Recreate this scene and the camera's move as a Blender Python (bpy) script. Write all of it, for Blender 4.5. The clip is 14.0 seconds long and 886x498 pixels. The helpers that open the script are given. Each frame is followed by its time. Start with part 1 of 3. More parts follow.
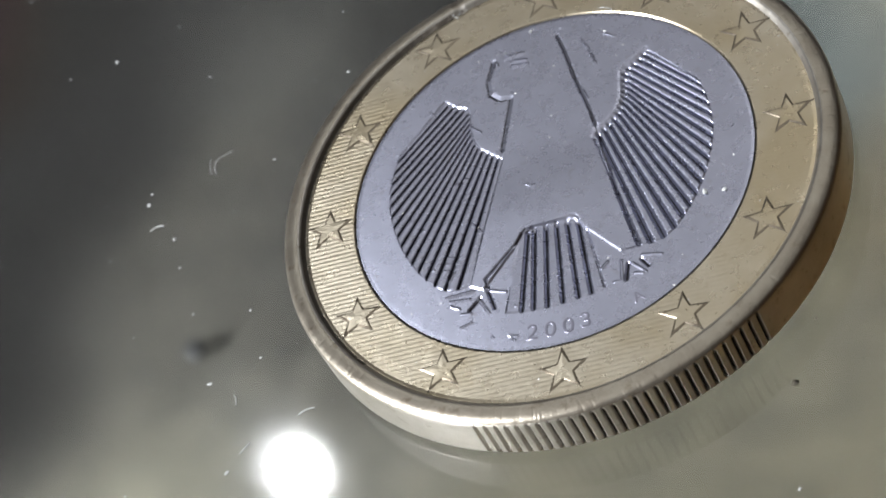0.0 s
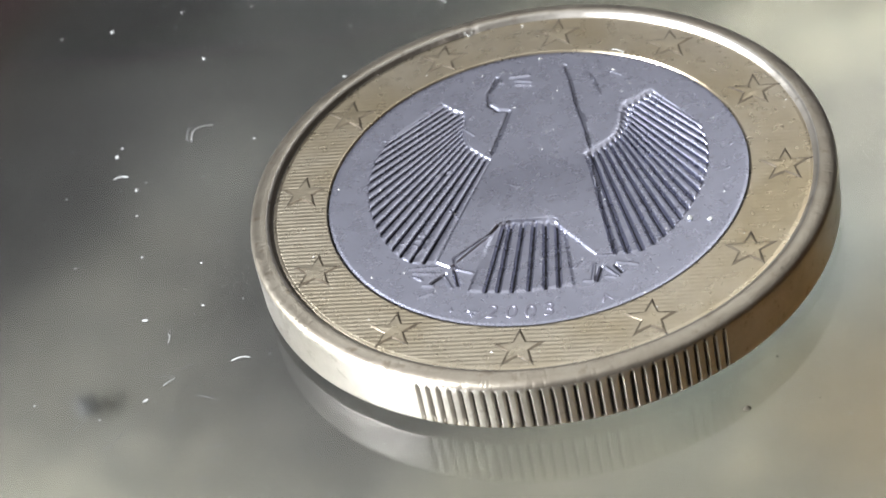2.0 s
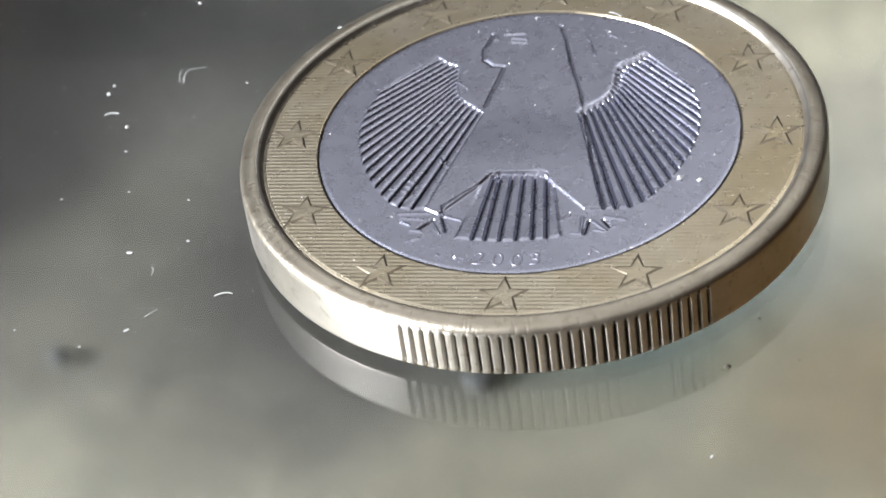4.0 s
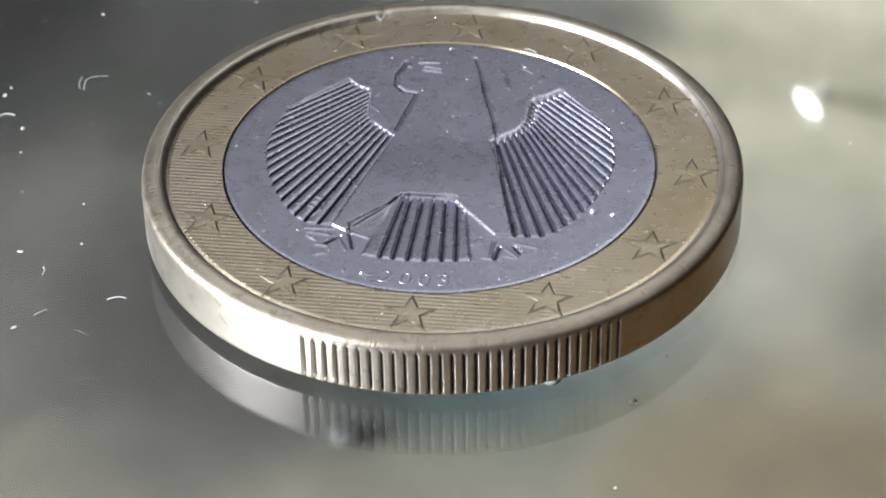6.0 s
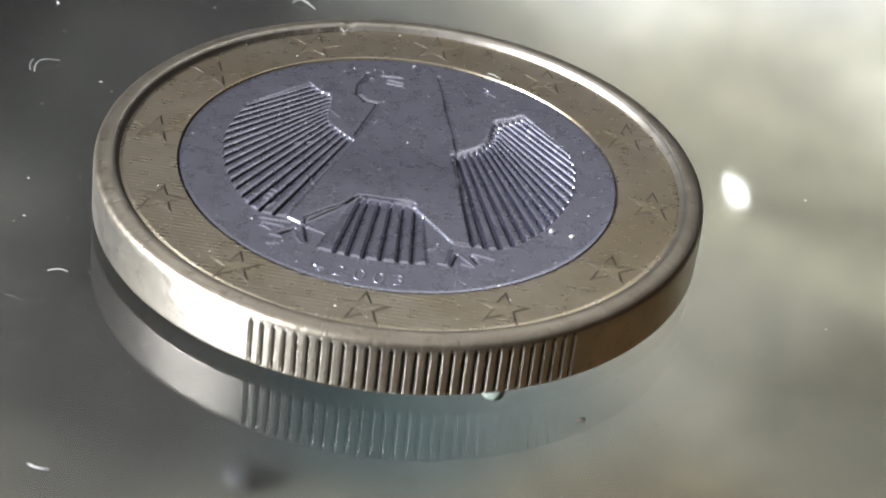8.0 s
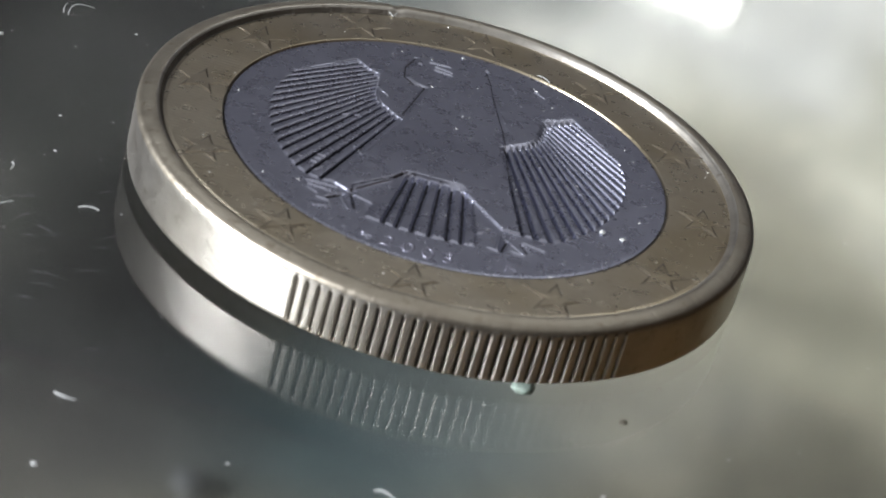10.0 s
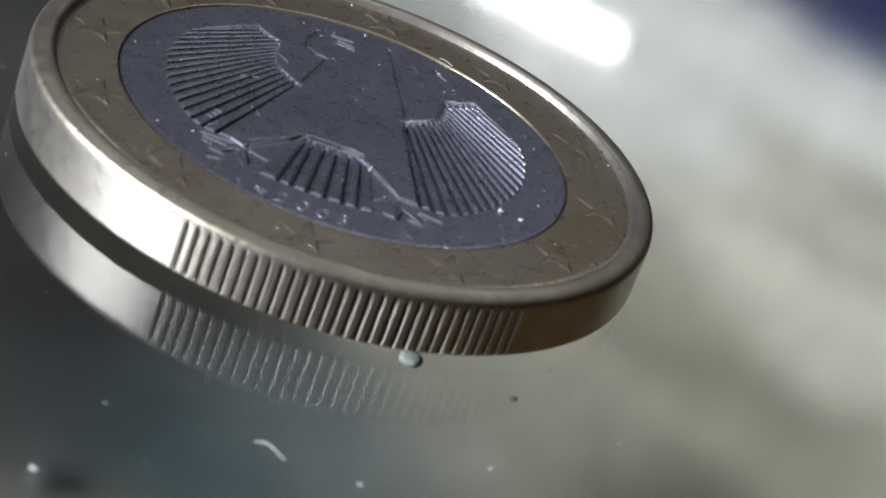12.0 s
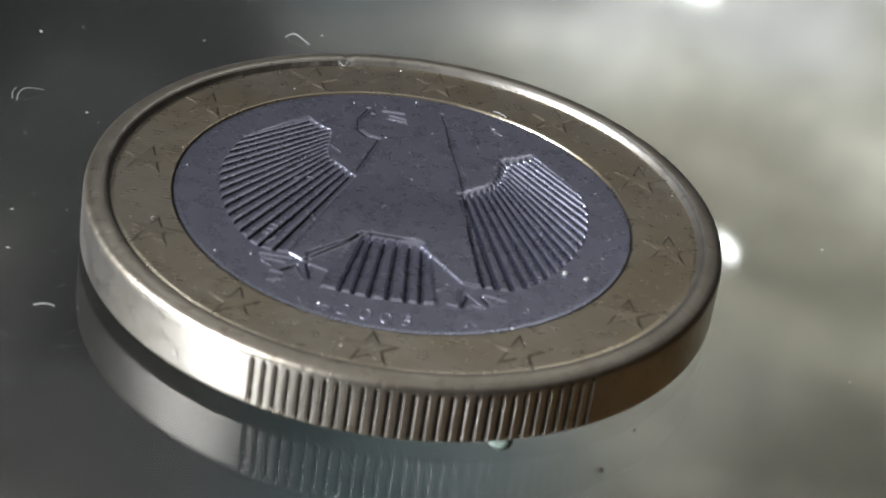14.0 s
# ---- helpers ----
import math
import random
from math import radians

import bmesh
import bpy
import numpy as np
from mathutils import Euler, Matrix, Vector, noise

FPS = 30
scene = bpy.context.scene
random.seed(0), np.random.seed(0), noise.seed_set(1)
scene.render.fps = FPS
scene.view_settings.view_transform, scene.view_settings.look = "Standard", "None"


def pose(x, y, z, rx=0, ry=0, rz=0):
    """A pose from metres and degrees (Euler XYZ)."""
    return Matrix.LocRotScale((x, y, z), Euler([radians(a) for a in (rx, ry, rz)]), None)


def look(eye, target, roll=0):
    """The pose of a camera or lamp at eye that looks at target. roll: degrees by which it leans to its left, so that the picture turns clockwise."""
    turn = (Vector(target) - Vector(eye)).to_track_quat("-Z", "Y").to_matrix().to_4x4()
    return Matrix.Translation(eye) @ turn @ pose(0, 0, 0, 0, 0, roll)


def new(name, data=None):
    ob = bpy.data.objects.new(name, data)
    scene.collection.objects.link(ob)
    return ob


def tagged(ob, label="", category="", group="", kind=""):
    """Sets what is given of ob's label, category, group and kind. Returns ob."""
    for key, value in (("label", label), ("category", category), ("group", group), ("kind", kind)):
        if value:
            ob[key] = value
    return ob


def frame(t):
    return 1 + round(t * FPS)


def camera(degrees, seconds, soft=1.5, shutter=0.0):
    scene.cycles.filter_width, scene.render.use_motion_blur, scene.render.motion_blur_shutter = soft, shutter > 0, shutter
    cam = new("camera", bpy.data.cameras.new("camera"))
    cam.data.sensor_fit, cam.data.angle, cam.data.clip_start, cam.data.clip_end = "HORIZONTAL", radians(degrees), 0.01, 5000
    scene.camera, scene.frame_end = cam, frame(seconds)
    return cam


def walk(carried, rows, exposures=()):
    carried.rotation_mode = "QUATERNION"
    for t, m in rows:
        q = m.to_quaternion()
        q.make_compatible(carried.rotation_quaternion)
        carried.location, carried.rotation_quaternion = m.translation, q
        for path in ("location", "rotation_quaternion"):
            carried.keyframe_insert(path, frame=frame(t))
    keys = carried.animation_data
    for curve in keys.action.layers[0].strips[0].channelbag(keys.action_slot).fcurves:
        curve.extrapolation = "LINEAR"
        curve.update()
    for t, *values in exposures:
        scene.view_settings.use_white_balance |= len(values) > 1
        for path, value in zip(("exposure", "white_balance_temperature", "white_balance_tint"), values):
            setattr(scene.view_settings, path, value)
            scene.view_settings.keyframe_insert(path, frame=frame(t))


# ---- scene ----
cam = camera(21.08, 14.0, 1.75)
# seconds, eye in millimetres from the coin's middle, tilt, roll and turn in degrees
PATH = [
    (0, 20.984, -60.355, 70.926, 42.726, -32.050, 23.878),
    (0.5, 19.592, -62.334, 69.506, 44.244, -28.902, 22.291),
    (1, 16.631, -68.398, 67.007, 48.093, -21.383, 18.519),
    (1.5, 14.957, -70.470, 63.655, 49.457, -16.202, 16.205),
    (2, 14.150, -70.989, 60.796, 49.900, -12.713, 14.655),
    (2.5, 14.962, -71.945, 60.323, 50.248, -11.867, 14.541),
    (3, 14.108, -72.436, 59.650, 50.196, -10.243, 14.017),
    (5.5, 11.551, -73.832, 57.333, 51.209, -4.567, 10.112),
    (6, 9.923, -74.319, 54.971, 52.767, -1.021, 7.643),
    (6.5, 8.954, -75.627, 53.825, 54.217, 1.402, 6.295),
    (7, 8.056, -76.073, 52.599, 55.176, 3.173, 5.359),
    (7.5, 8.082, -75.984, 51.749, 55.600, 3.938, 4.633),
    (8, 6.414, -76.486, 49.519, 56.582, 7.180, 3.358),
    (10.5, 0.476, -76.979, 41.503, 60.878, 17.202, -0.735),
    (11, 0.342, -76.961, 40.057, 61.913, 18.853, -1.752),
    (11.5, 0.445, -76.872, 38.339, 62.729, 20.566, -2.637),
    (12, 0.704, -76.966, 37.681, 63.211, 21.193, -2.992),
    (12.5, 0.756, -76.679, 38.622, 63.448, 19.656, -1.948),
    (13, 1.071, -75.852, 39.654, 62.768, 17.193, -0.882),
    (13.5, 1.834, -74.850, 42.234, 61.549, 13.615, 0.205),
    (14, 3.782, -73.888, 45.728, 58.683, 9.074, 1.746),
]
MM = 0.001
cam.data.dof.use_dof, cam.data.dof.focus_distance, cam.data.dof.aperture_fstop = True, 0.091, 130.0
walk(cam, [(t, pose(x * MM, y * MM, (z + 0.12) * MM, 0, 0, turn) @ pose(0, 0, 0, tilt) @ pose(0, 0, 0, 0, 0, roll))
           for t, x, y, z, tilt, roll, turn in PATH],
     [(0, 0.26, 6450, 10), (1, 0.74, 6450, 10), (2, 0.95, 6450, 10), (3, 0.96, 6450, 10), (5.5, 0.86, 6450, 10), (8, 0.50, 6550, 10),
      (10.5, 0.06, 6350, 10), (12, -0.14, 6250, 10), (14, -0.18, 6400, 10)])

# ---------------------------------------------------------------- light
world = bpy.data.worlds.new("room_air")
scene.world = world
world.use_nodes = True
world.node_tree.nodes["Background"].inputs["Color"].default_value = (0.9, 0.95, 1.0, 1)
world.node_tree.nodes["Background"].inputs["Strength"].default_value = 0.02


def toward(azimuth, elevation, metres):
    """A place seen from the coin: azimuth from +y towards +x, in degrees."""
    a, e = radians(azimuth), radians(elevation)
    return Vector((math.sin(a) * math.cos(e), math.cos(a) * math.cos(e), math.sin(e))) * metres


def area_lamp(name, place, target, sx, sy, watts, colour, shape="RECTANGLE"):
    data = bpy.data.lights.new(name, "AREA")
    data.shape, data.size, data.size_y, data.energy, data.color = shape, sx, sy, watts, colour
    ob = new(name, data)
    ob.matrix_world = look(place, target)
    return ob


area_lamp("window_light", toward(-117, 21, 0.95), (0, 0, 0), 0.20, 0.30, 38.0, (0.97, 0.98, 1.0))
area_lamp("led_light", Vector((-0.0117, -0.0095, 0)) + toward(-32.7, 49.6, 0.60), (0, 0, 0), 0.0115, 0.0115, 0.12, (0.95, 0.98, 1.0), "DISK")
# unseen lamp added under the glass to brighten the coin's edge
area_lamp("edge_fill_light", toward(-134, -28, 0.075), (0, 0, -0.001), 0.0245, 0.0136, 0.0165, (0.98, 0.98, 1.0))
# unseen lamp added to brighten the ceiling that the coin mirrors
area_lamp("ceiling_fill_light", (0.30, 0.86, 0.76), (0.22, 1.3, 1.15), 0.2, 0.2, 4.2, (0.97, 0.98, 1.0))


# ---------------------------------------------------------------- materials
def node_material(name):
    m = bpy.data.materials.new(name)
    m.use_nodes = True
    return m, m.node_tree, m.node_tree.nodes["Principled BSDF"]


def add(tree, kind, **inputs):
    n = tree.nodes.new(kind)
    for key, value in inputs.items():
        n.inputs[key.replace("_", " ")].default_value = value
    return n


def noise_at(tree, scale, detail=4.0, rough=0.6, stretch=None):
    coord = tree.nodes.new("ShaderNodeTexCoord")
    n = add(tree, "ShaderNodeTexNoise", Scale=scale, Detail=detail, Roughness=rough)
    if stretch:
        mapping = add(tree, "ShaderNodeMapping", Scale=stretch)
        tree.links.new(coord.outputs["Object"], mapping.inputs["Vector"])
        tree.links.new(mapping.outputs["Vector"], n.inputs["Vector"])
    else:
        tree.links.new(coord.outputs["Object"], n.inputs["Vector"])
    return n


def ramp(tree, source, stops):
    r = tree.nodes.new("ShaderNodeValToRGB")
    while len(r.color_ramp.elements) < len(stops):
        r.color_ramp.elements.new(0.5)
    for e, (at, colour) in zip(r.color_ramp.elements, stops):
        e.position, e.color = at, (*colour, 1) if len(colour) == 3 else colour
    tree.links.new(source, r.inputs["Fac"])
    return r


def metal(name, light, dark, stain, rough, bump=0.16, lumps=0.0, patch=None):
    """Worn coin metal: two tones in blotches, small stains, fine scratches. Scales suit an object in metres, millimetres across."""
    m, t, b = node_material(name)
    b.inputs["Metallic"].default_value = 1.0
    blotch = noise_at(t, 420, 5, 0.65)
    tone = ramp(t, blotch.outputs["Fac"], [(0.35, dark), (0.65, light)])
    spots = noise_at(t, 1900, 3, 0.6)
    mask = ramp(t, spots.outputs["Fac"], [(0.60, (0, 0, 0)), (0.74, (1, 1, 1))])
    mix = t.nodes.new("ShaderNodeMix")
    mix.data_type = "RGBA"
    t.links.new(mask.outputs["Color"], mix.inputs["Factor"])
    t.links.new(tone.outputs["Color"], mix.inputs["A"])
    mix.inputs["B"].default_value = (*stain, 1)
    last = mix.outputs["Result"]
    if patch:
        cloud = noise_at(t, 150, 4, 0.55)
        where = ramp(t, cloud.outputs["Fac"], [(0.42, (0, 0, 0)), (0.66, (1, 1, 1))])
        over = t.nodes.new("ShaderNodeMix")
        over.data_type = "RGBA"
        t.links.new(where.outputs["Color"], over.inputs["Factor"])
        t.links.new(last, over.inputs["A"])
        over.inputs["B"].default_value = (*patch, 1)
        last = over.outputs["Result"]
    t.links.new(last, b.inputs["Base Color"])
    gloss = noise_at(t, 1500, 5, 0.7)
    r = ramp(t, gloss.outputs["Fac"], [(0.3, (rough * 0.92,) * 3), (0.75, (rough * 1.14,) * 3)])
    t.links.new(r.outputs["Color"], b.inputs["Roughness"])
    grain = noise_at(t, 9000, 3, 0.6)
    lines = noise_at(t, 2500, 3, 0.5, (1.0, 0.12, 1.0))
    total = t.nodes.new("ShaderNodeMath")
    total.operation = "ADD"
    t.links.new(grain.outputs["Fac"], total.inputs[0])
    t.links.new(lines.outputs["Fac"], total.inputs[1])
    bm_ = add(t, "ShaderNodeBump", Strength=bump, Distance=0.00001)
    t.links.new(total.outputs["Value"], bm_.inputs["Height"])
    t.links.new(bm_.outputs["Normal"], b.inputs["Normal"])
    if lumps:
        swell = noise_at(t, 1300, 4, 0.65)
        under = add(t, "ShaderNodeBump", Strength=lumps, Distance=0.00006)
        t.links.new(swell.outputs["Fac"], under.inputs["Height"])
        t.links.new(under.outputs["Normal"], bm_.inputs["Normal"])
    return m


brass = metal("nickel_brass", (0.565, 0.512, 0.415), (0.50, 0.446, 0.35), (0.47, 0.405, 0.32), 0.28, 0.16, 0.24, (0.455, 0.385, 0.265))
edge_brass = metal("edge_brass", (0.50, 0.48, 0.445), (0.40, 0.38, 0.345), (0.29, 0.26, 0.22), 0.35, 1.0, 0.3)
cupronickel = metal("cupronickel", (0.418, 0.432, 0.541), (0.377, 0.39, 0.49), (0.358, 0.364, 0.44), 0.275, 0.20, 0.05)

dull_nickel = metal("dull_nickel", (0.30, 0.30, 0.375), (0.26, 0.26, 0.325), (0.24, 0.235, 0.28), 0.46, 0.3)
# darker, rougher metal that holds down the highlight on the rim's shoulder
dark_rim = metal("dark_rim", (0.37, 0.34, 0.285), (0.29, 0.26, 0.215), (0.24, 0.205, 0.16), 0.40, 0.8, 0.5)
# darker brass that paints shade on the star sides and the underside
shade_brass = metal("shaded_brass", (0.29, 0.25, 0.195), (0.22, 0.185, 0.14), (0.15, 0.125, 0.095), 0.33, 0.5)
# near-black that paints shade into the cuts of the eagle
cut_shade = metal("shaded_cut_metal", (0.060, 0.059, 0.068), (0.042, 0.041, 0.047), (0.032, 0.030, 0.032), 0.6, 0.5)


def clear_glass(name, frosted=False):
    m, t, b = node_material(name)
    b.inputs["Base Color"].default_value = (0.97, 0.985, 0.97, 1)
    b.inputs["Transmission Weight"].default_value, b.inputs["IOR"].default_value = 1.0, 1.52
    smudge = noise_at(t, 140, 5, 0.65, (1.0, 0.45, 1.0))
    wiped = ramp(t, smudge.outputs["Fac"], [(0.35, (0.042,) * 3), (0.7, (0.075,) * 3)])
    t.links.new(wiped.outputs["Color"], b.inputs["Roughness"])
    if frosted:
        film_ = add(t, "ShaderNodeBsdfRefraction", IOR=1.52)
        film_.inputs["Color"].default_value = (0.97, 0.985, 0.97, 1)
        t.links.new(film_.outputs[0], t.nodes["Material Output"].inputs["Surface"])
        grain = noise_at(t, 60, 4, 0.6)
        r = ramp(t, grain.outputs["Fac"], [(0.3, (0.078,) * 3), (0.7, (0.105,) * 3)])
        t.links.new(r.outputs["Color"], film_.inputs["Roughness"])
    return m


def glowing(name, colour, strength):
    m, t, b = node_material(name)
    b.inputs["Base Color"].default_value = (0.8, 0.8, 0.8, 1)
    b.inputs["Emission Color"].default_value = (*colour, 1)
    b.inputs["Emission Strength"].default_value = strength
    return m


def plain(name, colour, rough=0.7, spread=0.15, scale=6.0):
    m, t, b = node_material(name)
    b.inputs["Specular IOR Level"].default_value = 0.5 if rough < 0.65 else 0.08
    n = noise_at(t, scale, 5, 0.6)
    lo, hi = [c * (1 - spread) for c in colour], [min(1, c * (1 + spread)) for c in colour]
    tone = ramp(t, n.outputs["Fac"], [(0.3, lo), (0.7, hi)])
    t.links.new(tone.outputs["Color"], b.inputs["Base Color"])
    b.inputs["Roughness"].default_value = rough
    bm_ = add(t, "ShaderNodeBump", Strength=0.15, Distance=0.002)
    t.links.new(n.outputs["Fac"], bm_.inputs["Height"])
    t.links.new(bm_.outputs["Normal"], b.inputs["Normal"])
    return m


glass = clear_glass("clear_glass")
frosted_glass = clear_glass("frosted_glass", True)
wall_paint = plain("wall_paint", (0.60, 0.60, 0.57))
slate_paint = plain("slate_paint", (0.074, 0.072, 0.080))
slate = plain("slate", (0.0062, 0.0067, 0.0069), 0.9, 0.4, 40.0)


def toned_fabric():
    """Woven fabric that takes its colour from the tones painted on the mesh, mottled at two scales."""
    m, t, b = node_material("toned_fabric")
    cloth_tone = t.nodes.new("ShaderNodeAttribute")
    cloth_tone.attribute_name = "cloth_tone"
    coarse, fine = noise_at(t, 95, 5, 0.65), noise_at(t, 320, 4, 0.65)
    worn_ = ramp(t, coarse.outputs["Fac"], [(0.3, (0.80, 0.80, 0.79)), (0.7, (1.2, 1.2, 1.19))])
    grain = ramp(t, fine.outputs["Fac"], [(0.32, (0.84, 0.85, 0.86)), (0.68, (1.15, 1.14, 1.12))])
    last = cloth_tone.outputs["Color"]
    for r in (worn_, grain):
        mix = t.nodes.new("ShaderNodeMix")
        mix.data_type, mix.blend_type = "RGBA", "MULTIPLY"
        mix.inputs["Factor"].default_value = 1.0
        t.links.new(last, mix.inputs["A"])
        t.links.new(r.outputs["Color"], mix.inputs["B"])
        last = mix.outputs["Result"]
    t.links.new(last, b.inputs["Base Color"])
    b.inputs["Roughness"].default_value, b.inputs["Specular IOR Level"].default_value = 0.9, 0.08
    return m


toned = toned_fabric()
cyan_felt = plain("cyan_felt", (0.13, 0.16, 0.145), 0.9, 0.08, 900.0)
pebble_dark = plain("pebble_dark", (0.006, 0.007, 0.009), 0.6, 0.2, 400.0)
brown_paint = plain("brown_paint", (0.13, 0.10, 0.075))
ceiling_paint = plain("ceiling_paint", (0.74, 0.73, 0.69))
amber_wall = plain("amber_wood", (0.05, 0.024, 0.007))
floor_wood = plain("floor_wood", (0.16, 0.10, 0.06), 0.6)
lint_white = plain("lint_white", (0.32, 0.33, 0.33), 0.9, 0.05, 900.0)
# glow of the two added bodies that stand in for reflected light
tube_glow = glowing("tube_glow", (1.0, 0.99, 0.94), 2.4)
glint_glow = glowing("glint_glow", (1.0, 0.98, 0.9), 1.3)
white_plastic = plain("white_plastic", (0.75, 0.75, 0.73), 0.4, 0.03)
# near-black that paints shade into the milling, rim foot and star outlines
crease_shade = plain("crease_shade", (0.045, 0.038, 0.03), 0.55, 0.3, 900.0)
scratch_grey = plain("scratch_grey", (0.30, 0.32, 0.34), 0.8, 0.1, 900.0)
pale_speck = plain("pale_speck", (0.60, 0.60, 0.59), 0.9, 0.1, 900.0)
grime = plain("grime", (0.05, 0.045, 0.035), 0.9, 0.2, 900.0)


# ---------------------------------------------------------------- building helpers
def mesh_of(name, verts, faces, smooth=True):
    me = bpy.data.meshes.new(name)
    me.from_pydata([tuple(v) for v in verts], [], faces)
    me.update()
    if smooth:
        me.polygons.foreach_set("use_smooth", [True] * len(me.polygons))
    return me


def grid_mesh(name, points, quads):
    """A mesh from an array of points in millimetres and an array of quads."""
    me = bpy.data.meshes.new(name)
    me.vertices.add(len(points))
    me.vertices.foreach_set("co", (np.asarray(points, np.float32) * MM).ravel())
    me.loops.add(quads.size)
    me.loops.foreach_set("vertex_index", quads.astype(np.int32).ravel())
    me.polygons.add(len(quads))
    me.polygons.foreach_set("loop_start", np.arange(0, quads.size, 4, dtype=np.int32))
    me.update(calc_edges=True)
    me.polygons.foreach_set("use_smooth", np.ones(len(quads), dtype=bool))
    me.validate()
    return me


def put(name, me, material, parent=None, label=""):
    me.materials.append(material)
    ob = new(name, me)
    ob.parent = parent
    return tagged(ob, label=label)


def box(name, lo, hi, material, bevel=0.0, label="", category="", kind=""):
    bm = bmesh.new()
    bmesh.ops.create_cube(bm, size=1.0)
    for v in bm.verts:
        v.co = Vector([(a + b) / 2 + c * (b - a) for a, b, c in zip(lo, hi, v.co)])
    if bevel:
        bmesh.ops.bevel(bm, geom=list(bm.edges), offset=bevel, segments=3, affect="EDGES", profile=0.6)
    me = bpy.data.meshes.new(name)
    bm.to_mesh(me)
    bm.free()
    return tagged(put(name, me, material), label, category, "", kind)


def smooth01(x):
    x = np.clip(x, 0, 1)
    return x * x * (3 - 2 * x)


def curve_points(ctrl, count):
    """Points evenly set along a smooth curve through the control points (Catmull-Rom)."""
    p = np.array(ctrl, float)
    p = np.vstack([2 * p[0] - p[1], p, 2 * p[-1] - p[-2]])
    out = []
    for i in range(1, len(p) - 2):
        for s in np.linspace(0, 1, 40, endpoint=False):
            a, b, c, d = p[i - 1:i + 3]
            out.append(0.5 * (2 * b + (c - a) * s + (2 * a - 5 * b + 4 * c - d) * s**2 + (3 * b - a - 3 * c + d) * s**3))
    out = np.array(out + [p[-2]])
    far = np.r_[0, np.cumsum(np.hypot(*np.diff(out, axis=0).T))]
    at = np.linspace(0, far[-1], count)
    return np.stack([np.interp(at, far, out[:, k]) for k in (0, 1)], 1)


def inside_depth(px, py, poly):
    """Signed depth inside a polygon: positive within."""
    poly = np.array(poly, float)
    best, odd = np.full(px.shape, 1e9), np.zeros(px.shape, bool)
    for (ax, ay), (bx, by) in zip(poly, np.roll(poly, -1, 0)):
        dx, dy = bx - ax, by - ay
        s = np.clip(((px - ax) * dx + (py - ay) * dy) / (dx * dx + dy * dy + 1e-12), 0, 1)
        best = np.minimum(best, np.hypot(px - ax - s * dx, py - ay - s * dy))
        cross = ((ay > py) != (by > py)) & (px < (bx - ax) * (py - ay) / (by - ay + 1e-12) + ax)
        odd ^= cross
    return np.where(odd, best, -best)


def bar_depth(px, py, a, b):
    """Distance from a line piece."""
    dx, dy = b[0] - a[0], b[1] - a[1]
    s = np.clip(((px - a[0]) * dx + (py - a[1]) * dy) / (dx * dx + dy * dy), 0, 1)
    return np.hypot(px - a[0] - s * dx, py - a[1] - s * dy)


def fan(px, py, start, end, count):
    """Where a point lies in a fan of ruled lines from the start curve to the end curve: u in 0..count, v in 0..1."""
    fine = (count) * 12 + 1
    a, b = curve_points(start, fine), curve_points(end, fine)
    u = np.zeros(px.shape)
    for (ax, ay), (bx, by) in zip(a, b):
        u += ((bx - ax) * (py - ay) - (by - ay) * (px - ax)) > 0
    # a finer place between two lines
    i = np.clip(u.astype(int), 1, fine - 1)
    side = lambda k: (b[k, 0] - a[k, 0]) * (py - a[k, 1]) - (b[k, 1] - a[k, 1]) * (px - a[k, 0])
    d0, d1 = side(i - 1), side(i)
    f = np.clip(d0 / (d0 - d1 + 1e-12), 0, 1)
    uu = (i - 1 + f) / (fine - 1) * count
    uu = np.where(u == 0, -0.01, np.where(u == fine, count + 0.01, uu))
    s = uu / count * (fine - 1)
    j = np.clip(s.astype(int), 0, fine - 2)
    g = np.clip(s - j, 0, 1)
    ax, ay = a[j, 0] * (1 - g) + a[j + 1, 0] * g, a[j, 1] * (1 - g) + a[j + 1, 1] * g
    bx, by = b[j, 0] * (1 - g) + b[j + 1, 0] * g, b[j, 1] * (1 - g) + b[j + 1, 1] * g
    long = np.hypot(bx - ax, by - ay)
    v = ((px - ax) * (bx - ax) + (py - ay) * (by - ay)) / long**2
    return uu, v, long


# ---------------------------------------------------------------- the room
R, TOP, LOW = 1.6, 1.15, -0.75
# unseen surfaces that close the room, their colours chosen for the coin's reflections
box("floor", (-R, -R, LOW - 0.1), (R, R, LOW), floor_wood, label="plain brown floor under the table", category="floor", kind="structure")
box("ceiling", (-R, -R, TOP), (R, R, TOP + 0.1), ceiling_paint, label="plain cream painted ceiling", category="ceiling", kind="structure")
box("wall_north", (-R, R, LOW), (R, R + 0.1, TOP), slate_paint, label="plain dark slate painted wall", category="wall", kind="structure")
box("wall_south", (-R, -R - 0.1, LOW), (R, -R, TOP), brown_paint, label="plain dark brown painted wall", category="wall", kind="structure")
box("wall_west", (-R - 0.1, -R, LOW), (-R, R, TOP), wall_paint, label="plain pale painted wall", category="wall", kind="structure")
box("wall_east", (R, -R, LOW), (R + 0.1, R, TOP), amber_wall, label="amber brown wood-clad wall", category="wall", kind="structure")

